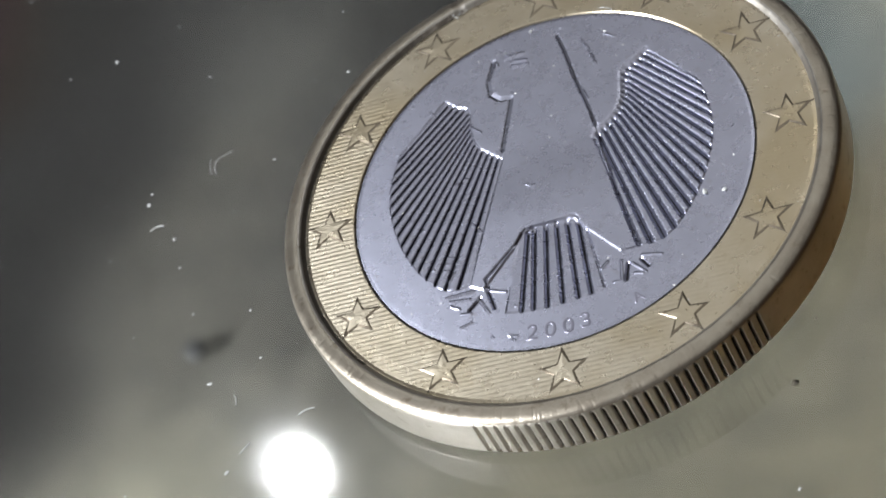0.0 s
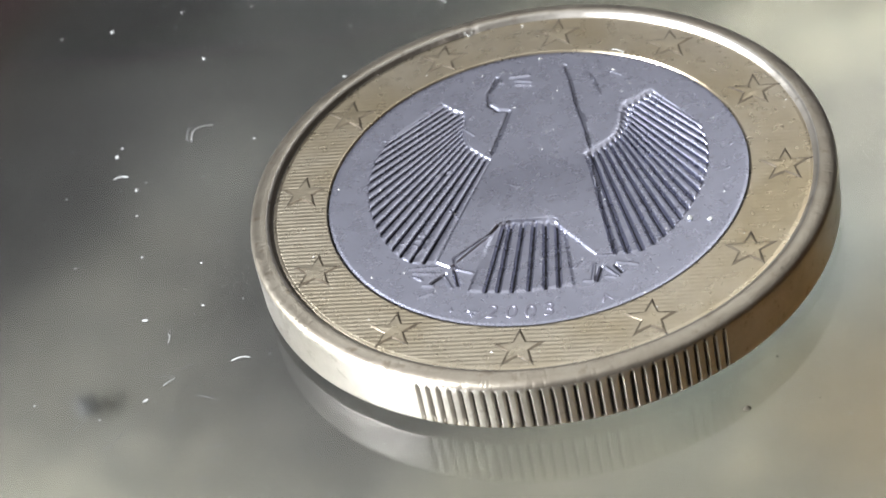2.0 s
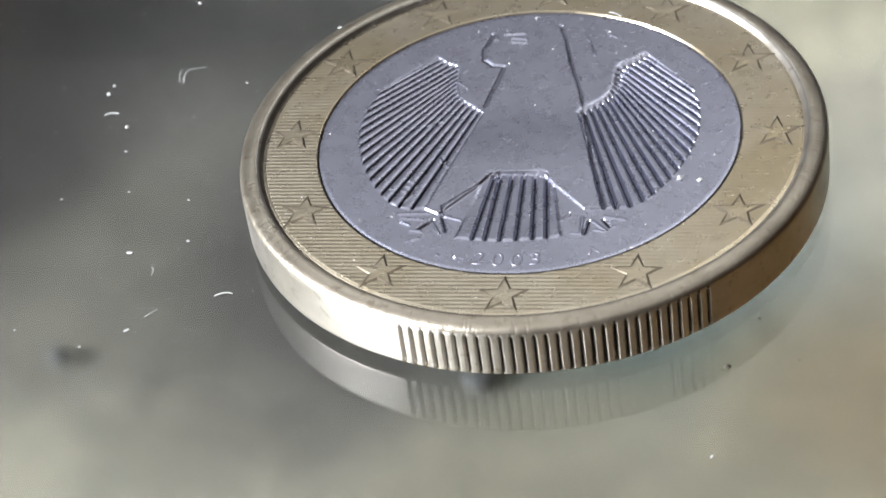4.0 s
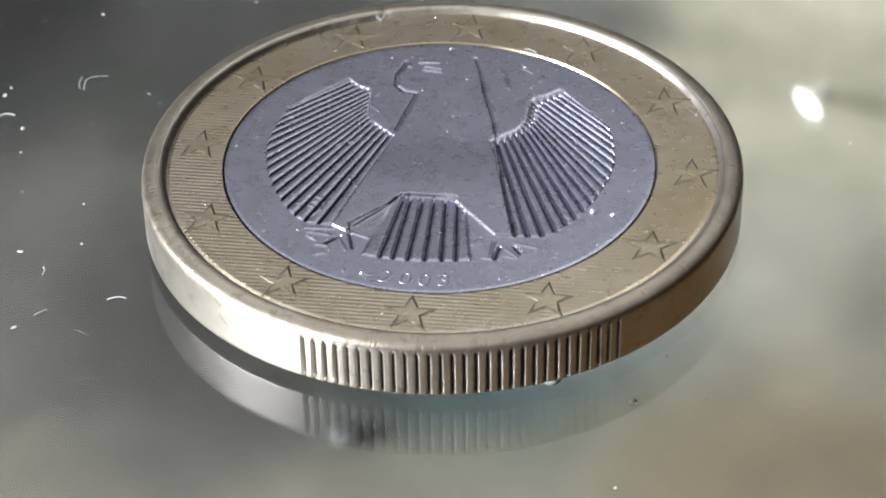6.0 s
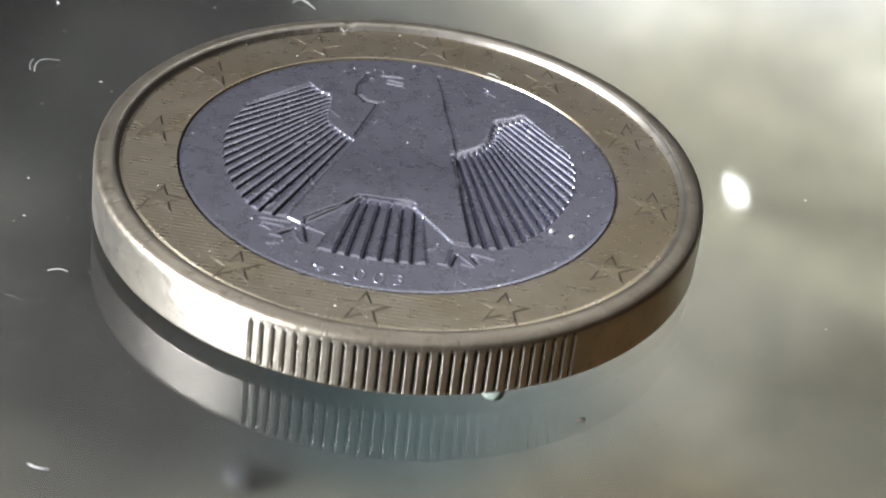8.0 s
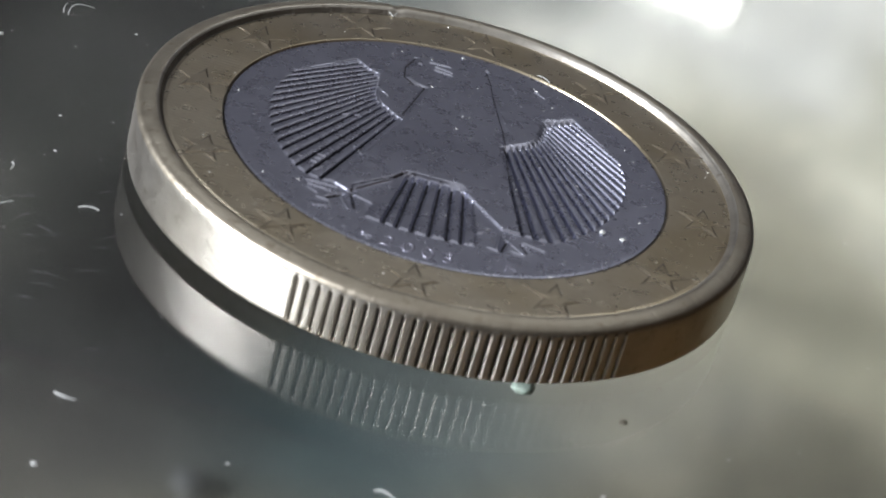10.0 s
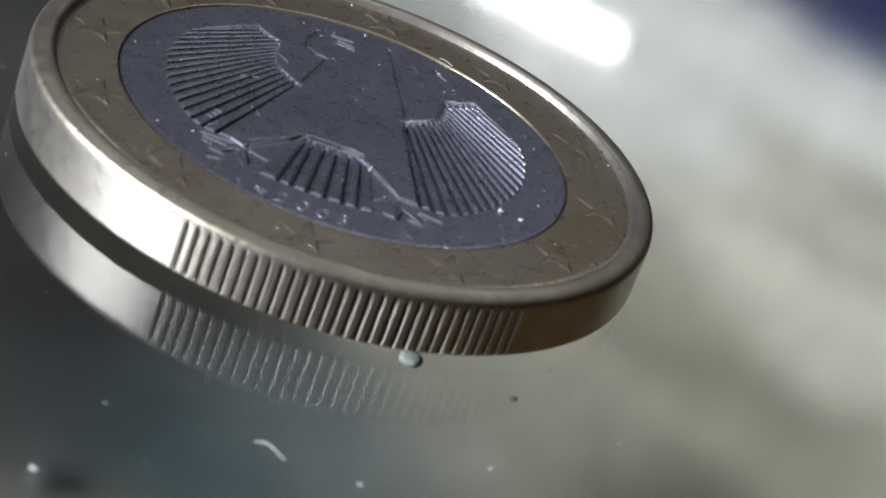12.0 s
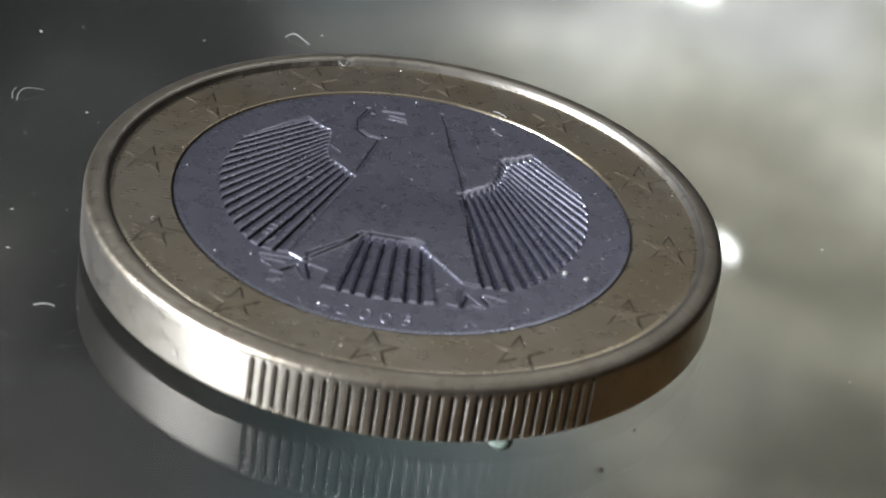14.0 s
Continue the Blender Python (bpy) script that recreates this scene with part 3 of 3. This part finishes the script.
def ring_part():
    seg = 2610
    theta = np.arange(seg) / seg * 2 * math.pi
    field = np.linspace(8.12, 10.62, 96)
    rows = [(r, None) for r in field]
    # the raised rim, the rounded shoulder, the wall of the edge and the underside
    rows += [(10.60, 0.0), (10.63, 0.025), (10.68, 0.09), (10.74, 0.165), (10.80, 0.218), (10.87, 0.246), (10.96, 0.256), (11.12, 0.241), (11.33, 0.195)]
    rows += [(11.49, 0.135), (11.575, 0.05), (11.61, -0.06), (11.62, -0.17)]
    rows += [(EDGE, z) for z in np.linspace(-0.24, -1.92, 22)]
    rows += [(11.61, -1.97), (11.56, -2.01), (11.42, -2.08), (11.22, -2.18), (11.0, -2.29), (10.85, -2.38), (10.6, -2.418), (10.2, -2.418), (10.0, -2.3), (4.0, -2.3)]
    g = reed_depth(theta)
    rng = random.Random(11)
    pts = []
    for r, z in rows:
        x, y = r * np.cos(theta), r * np.sin(theta)
        if z is None:
            hx = x - SHIFT
            inner = np.hypot(hx, y)
            worn_off = 0.12 + 0.88 * smooth01((6.5 - y - 0.25 * x) / 5.0) * smooth01((12.0 - x + 0.4 * y) / 8.0)
            zz = 0.0028 * np.cos(2 * math.pi * y / 0.21) * worn_off * smooth01((10.55 - r) / 0.1)
            zz = zz + 0.035 - 0.16 * smooth01((8.37 - inner) / 0.13) - 0.03 * smooth01((r - 10.45) / 0.15)
        else:
            zz = np.full(seg, z)
            window = smooth01((-0.17 - z) / 0.16) * smooth01((z + 2.02) / 0.12)
            rr = r - 0.085 * smooth01((r - 10.6) / 0.9) - 0.30 * g * window
            x, y = rr * np.cos(theta) - 0.02, rr * np.sin(theta)
        pts.append(np.stack([x, y, zz], -1))
    p = np.array(pts)
    # dents along the rim and the wall
    for _ in range(520):
        a, j, w, d = rng.uniform(0, 2 * math.pi), rng.randrange(99, 109), rng.uniform(0.003, 0.011), rng.uniform(0.006, 0.024)
        off = np.abs((theta - a + math.pi) % (2 * math.pi) - math.pi)
        s = smooth01(1 - off / w)
        p[j, :, 2] -= d * s * 0.8
        p[j, :, :2] *= (1 - d * s / 22)[:, None]
    for _ in range(1700):
        a, j, w, d = rng.uniform(0, 2 * math.pi), rng.randrange(108, 131), rng.choice((0.0028, 0.003, 0.0035, 0.005, 0.012)), rng.uniform(0.003, 0.011)
        off = np.abs((theta - a + math.pi) % (2 * math.pi) - math.pi)
        p[j, :, :2] *= (1 - d * smooth01(1 - off / w) / 11)[:, None]
    # the nick beside the eleventh hour
    off = np.abs(theta - math.radians(109.8))
    for j in range(92, 108):
        p[j, :, 2] -= 0.06 * smooth01(1 - off / 0.03)
    m = len(rows)
    i = np.arange(m * seg).reshape(m, seg)
    k = np.roll(i, -1, 1)
    quads = np.stack([i[:-1], i[1:], k[1:], k[:-1]], -1).reshape(-1, 4)
    me = grid_mesh("outer_ring", p.reshape(-1, 3), quads)
    mat = np.zeros((m - 1, seg), np.int32)
    mat[108:] = 1
    mat[96:101] = 1
    # crest and shoulder of the rim take the darker metal
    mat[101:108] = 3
    # shade painted along the foot of the rim, on its shaded half
    foot_shade = (theta > math.radians(112)) & (theta < math.radians(222))
    mat[94:99] = np.where(foot_shade, 2, mat[94:99])
    # shade painted into the grooves of the milling
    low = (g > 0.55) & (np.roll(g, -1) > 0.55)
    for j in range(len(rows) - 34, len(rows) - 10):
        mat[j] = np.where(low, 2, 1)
    me.materials.append(brass)
    me.materials.append(edge_brass)
    me.materials.append(crease_shade)
    me.materials.append(dark_rim)
    me.materials.append(shade_brass)
    # the underside is darkened in colour, so its mirrored gap stays dark
    mat[-9:] = 4
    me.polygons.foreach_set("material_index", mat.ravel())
    return me


ring = new("outer_ring", ring_part())
ring.parent = coin
tagged(ring, "dull yellow brass ring with fine ruled lines and a milled edge")
core = tagged(new("core", core_part()), "grey-lilac metal core struck with a heraldic eagle")
core.parent = coin


def star_part(clock):
    """A five-pointed star, upright with the coin, worn on top."""
    rng = random.Random(clock)
    a = math.radians(90 - 30 * clock)
    cx, cy = 9.52 * math.cos(a), 9.52 * math.sin(a)
    outline = []
    for k in range(10):
        r = (0.97 if k % 2 == 0 else 0.40) * rng.uniform(0.94, 1.04)
        b = math.radians(90 + 36 * k + rng.uniform(-2.5, 2.5))
        outline.append((r * math.cos(b), r * math.sin(b)))
    top = rng.uniform(0.022, 0.033)
    rings = [(1.13, -0.004), (1.05, 0.010), (0.94, 0.75 * top + 0.012), (0.87, top + 0.018), (0.45, top + 0.022)]
    lean_x, lean_y = rng.uniform(-0.008, 0.008), rng.uniform(-0.008, 0.008)
    verts, faces = [], []
    for s, z in rings:
        for k, (px, py) in enumerate(outline):
            # the points shrink faster than the hollows
            q = s if k % 2 else 1 - (1 - s) * 1.5
            verts.append(((cx + px * q) * MM, (cy + py * q) * MM, (z + 0.03 + (lean_x * px + lean_y * py if z > 0.017 else 0)) * MM))
    for j in range(len(rings) - 1):
        for k in range(10):
            n = (k + 1) % 10
            faces.append((j * 10 + k, j * 10 + n, j * 10 + 10 + n, j * 10 + 10 + k))
    faces.append(tuple(range((len(rings) - 1) * 10, len(rings) * 10)))
    me = mesh_of("star", verts, faces, smooth=False)
    me.materials.append(brass)
    me.materials.append(crease_shade)
    me.materials.append(shade_brass)
    # outline and sides carry painted shade, the top is plain brass
    for p in me.polygons:
        p.material_index = 1 if p.index < 10 else 2 if p.index < 30 else 0
    return me


for hour in range(1, 13):
    star = new("star", star_part(hour))
    star.parent = coin
    tagged(star)


def letters(name, text, x, y, size, turn=0.0):
    """Raised struck characters as a mesh under the coin."""
    data = bpy.data.curves.new(name, "FONT")
    data.body, data.size, data.extrude, data.align_x, data.align_y = text, size, 0.003, "CENTER", "CENTER"
    data.bevel_depth, data.bevel_resolution, data.offset = 0.026, 2, -0.014
    ob = bpy.data.objects.new(name, data)
    me = bpy.data.meshes.new_from_object(ob)
    bpy.data.objects.remove(ob)
    me.name = name
    me.transform(Matrix.Scale(MM, 4) @ pose(x, y, -0.012, 0, 0, turn))
    return put(name, me, dull_nickel, coin)


for mark, px, py, turn in (("2", -1.15, -7.46, -6), ("0", -0.44, -7.52, -3), ("0", 0.27, -7.54, 1), ("3", 0.97, -7.47, 5)):
    letters("year_digit", mark, px, py, 0.98, turn)
letters("mint_letter", "A", 3.05, -6.96, 0.66, 22)

# ---------------------------------------------------------------- dust on the table


def lint(points, thick, material=lint_white):
    """A fibre lying on the table, through points in millimetres."""
    data = bpy.data.curves.new("lint", "CURVE")
    data.dimensions, data.bevel_depth, data.bevel_resolution, data.resolution_u = "3D", 0.52 * thick * MM, 1, 6
    line = data.splines.new("NURBS")
    line.points.add(len(points) - 1)
    line.use_endpoint_u, line.order_u = True, 3
    for q, (x, y, z) in zip(line.points, points):
        q.co = (x * MM, y * MM, (z + 0.52 * thick) * MM, 1)
    ob = bpy.data.objects.new("lint", data)
    me = bpy.data.meshes.new_from_object(ob)
    bpy.data.objects.remove(ob)
    me.name = "lint"
    return put("lint", me, material)


FIBRES = [
    ([(-16.1, 6.9, 0), (-16.2, 7.3, 0.1), (-15.9, 7.6, 0.3), (-15.3, 7.9, 0.1)], 0.035),
    ([(-16.3, 7.0, 0), (-16.5, 7.5, 0.0), (-16.4, 7.9, 0.0)], 0.03),
    ([(-19.1, 4.6, 0), (-18.9, 4.8, 0.1), (-18.5, 4.75, 0)], 0.06),
    ([(-7.0, 16.2, 0), (-6.7, 16.4, 0.2), (-6.3, 16.0, 0.2), (-5.9, 15.9, 0)], 0.04),
    ([(-11.8, -6.9, 0), (-11.4, -6.7, 0.1), (-11.1, -6.75, 0)], 0.05),
    ([(0.7, -18.1, 0), (1.0, -18.0, 0.1), (1.5, -18.5, 0.1), (1.7, -18.5, 0)], 0.045),
    ([(-14.6, -5.7, 0), (-14.5, -5.4, 0.1), (-14.7, -5.2, 0)], 0.04),
    ([(-14.3, -8.1, 0), (-14.0, -7.9, 0.1), (-13.9, -7.7, 0)], 0.04),
    ([(-9.5, -17.7, 0), (-9.2, -18.0, 0.1), (-8.8, -17.8, 0)], 0.06),
]
for points, thick in FIBRES:
    tagged(lint(points, thick), "white curled lint fibre on the glass tabletop", "lint", "lint fibres")


for points, thick in (([(-4.28, 10.26, 0.13), (-3.98, 9.95, 0.10), (-3.75, 9.58, 0.07), (-3.68, 10.1, 0.10), (-3.60, 10.62, 0.15)], 0.024), ([(2.36, 8.10, 0.06), (2.62, 8.06, 0.12), (2.92, 7.82, 0.05)], 0.028)):
    fibre = tagged(lint([(x, y, z + THICK) for x, y, z in points], thick), "short white lint fibre lying on the coin", "lint", "fibres on the coin")


def speck(name, x, y, size, rng, material, z=0.0):
    """A crumb: a small lumpy body on the table."""
    bm = bmesh.new()
    bmesh.ops.create_icosphere(bm, subdivisions=1, radius=1.0)
    sx, sy = size * rng.uniform(0.7, 1.5), size * rng.uniform(0.6, 1.1)
    for v in bm.verts:
        k = rng.uniform(0.7, 1.2)
        v.co = Vector((v.co.x * sx * k, v.co.y * sy * k, (v.co.z + 0.8) * size * 0.45 * k)) * MM
    bmesh.ops.rotate(bm, verts=bm.verts, cent=(0, 0, 0), matrix=Matrix.Rotation(rng.uniform(0, 3.1), 3, "Z"))
    bmesh.ops.translate(bm, verts=bm.verts, vec=(x * MM, y * MM, z * MM))
    me = bpy.data.meshes.new(name)
    bm.to_mesh(me)
    bm.free()
    return put(name, me, material)


dust_rng = random.Random(21)
CRUMBS = [(-19.3, 6.15, 0.16), (-19.2, 6.75, 0.12), (-17.9, 3.8, 0.14), (-21.6, 15.5, 0.13), (-24.0, 15.2, 0.13), (-15.8, -4.35, 0.12),
          (-14.84, -8.9, 0.12), (4.0, -18.4, 0.14), (-4.7, -23.1, 0.14), (-9.05, -21.4, 0.14), (-16.7, 12.9, 0.12), (7.7, -15.1, 0.12)]
for x, y, size in CRUMBS:
    tagged(speck("crumb", x, y, 0.8 * size, dust_rng, lint_white), "tiny white crumb on the glass tabletop", "crumb", "white crumbs")
for x, y, size in ((8.02, -8.42 - 2.2, 0.16), (9.1, -8.0, 0.07), (10.6, -10.2, 0.06)):
    tagged(speck("grain", x, y, size, dust_rng, grime), "tiny dark grain of grit beside the coin", "grain", "dark grains")


for x, y, size in ((5.97, -2.82, 0.13), (6.72, -2.93, 0.095), (-0.62, 7.86, 0.06), (-1.75, 7.02, 0.07)):
    low = float(eagle_height(np.array([x + 0.12]), np.array([y]))[0][0])
    tagged(speck("crumb", x, y, size, dust_rng, lint_white, THICK + max(low, -0.02)), "tiny white crumb on the coin's grey core", "crumb", "crumbs on the coin")


def coin_dust():
    """Specks of dust lying on the coin, in one mesh."""
    verts, faces = [], []
    rng = random.Random(8)
    for n in range(80):
        r, a = 10.4 * math.sqrt(rng.random()), rng.uniform(0, 6.28)
        x, y = r * math.cos(a), r * math.sin(a)
        z = THICK + (0.045 if r > 8.45 else float(eagle_height(np.array([x + 0.12]), np.array([y]))[0][0]))
        s = rng.choice((0.014, 0.018, 0.02, 0.024, 0.034))
        base, turn, long = len(verts), rng.uniform(0, 6.28), rng.choice((1.0, 1.0, 1.5, 2.6))
        for k in range(4):
            b = k * math.pi / 2
            u, v = s * long * math.cos(b), s * math.sin(b)
            verts.append(((x + u * math.cos(turn) - v * math.sin(turn)) * MM, (y + u * math.sin(turn) + v * math.cos(turn)) * MM, z * MM))
        verts.append((x * MM, y * MM, (z + s * 0.7) * MM))
        faces += [(base + k, base + (k + 1) % 4, base + 4) for k in range(4)]
    return mesh_of("coin_dust", verts, faces, smooth=False)


tagged(put("coin_dust", coin_dust(), pale_speck), "fine pale dust specks lying on the coin's face", "dust", kind="stuff")


def dust():
    """Fine dust over the table, in one mesh."""
    verts, faces = [], []
    rng = random.Random(3)
    for _ in range(480):
        x, y = rng.uniform(-34, 30), rng.uniform(-30, 60)
        if math.hypot(x, y) < 12.2:
            continue
        if x > -4 and rng.random() < 0.6:
            continue
        s = rng.choice((0.02, 0.025, 0.03, 0.03, 0.04, 0.06))
        base, a = len(verts), rng.uniform(0, 6.28)
        for k in range(4):
            b = a + k * math.pi / 2
            verts.append(((x + s * math.cos(b) * rng.uniform(0.6, 1.8)) * MM, (y + s * math.sin(b)) * MM, 0.0))
        verts.append((x * MM, y * MM, s * 0.8 * MM))
        faces += [(base + k, base + (k + 1) % 4, base + 4) for k in range(4)]
    return mesh_of("dust", verts, faces, smooth=False)


def scratches():
    """Fine scratches worn into the glass, in one mesh of thin raised burrs."""
    verts, faces = [], []
    rng = random.Random(17)
    for _ in range(34):
        x, y = rng.gauss(-11.5, 3.2), rng.gauss(-9.5, 2.6)
        if math.hypot(x, y) < 12.0:
            continue
        turn, long, w = rng.gauss(0.6, 0.5), rng.uniform(0.3, 1.6), rng.uniform(0.002, 0.004)
        dx, dy = math.cos(turn), math.sin(turn)
        base = len(verts)
        for k, side, z in ((-1, 0, 0), (0, 1, 0), (1, 0, 0), (0, -1, 0), (0, 0, 0.006)):
            bend = 0.06 * long * (1 - abs(k))
            verts.append(((x + dx * k * long / 2 - dy * (side * w + bend)) * MM, (y + dy * k * long / 2 + dx * (side * w + bend)) * MM, z * MM))
        faces += [(base + k, base + (k + 1) % 4, base + 4) for k in range(4)]
    return mesh_of("scratches", verts, faces, smooth=False)


tagged(put("scratches", scratches(), scratch_grey), "fine pale scratches on the glass tabletop", "scratch", kind="stuff")
tagged(put("dust", dust(), lint_white), "fine white dust strewn over the glass tabletop", "dust", kind="stuff")

# what lies under the glass: a felt dot on its lower face, dark pebbles on the board
def disc(name, x, y, z, r, thick, material, seed):
    rng = random.Random(seed)
    prof = [(r * 0.9, 0.0), (r, thick * 0.4), (r * 0.95, thick * 0.8), (r * 0.6, thick)]
    me = lathe(name, [(a * MM, b * MM) for a, b in prof], 20)
    for v in me.vertices:
        v.co.x *= rng.uniform(0.92, 1.08)
        v.co.y *= rng.uniform(0.92, 1.08)
    ob = put(name, me, material)
    ob.location = (x * MM, y * MM, z * MM)
    return ob


tagged(disc("felt_dot", 4.75, -5.85, -GLASS - 0.30, 0.42, 0.28, cyan_felt, 1), "pale cyan felt dot stuck under the glass", "dot")
for n, (x, y, r) in enumerate(((-34.3, 24.9, 0.70), (-39.0, 30.3, 0.24), (-28.6, 23.4, 0.24), (-8.9, 23.6, 0.95))):
    tagged(disc("pebble", x, y, BOARD + 1.5, r, 0.6 * r, pebble_dark, n), "small dark pebble on the cloth under the glass", "pebble", "dark pebbles")
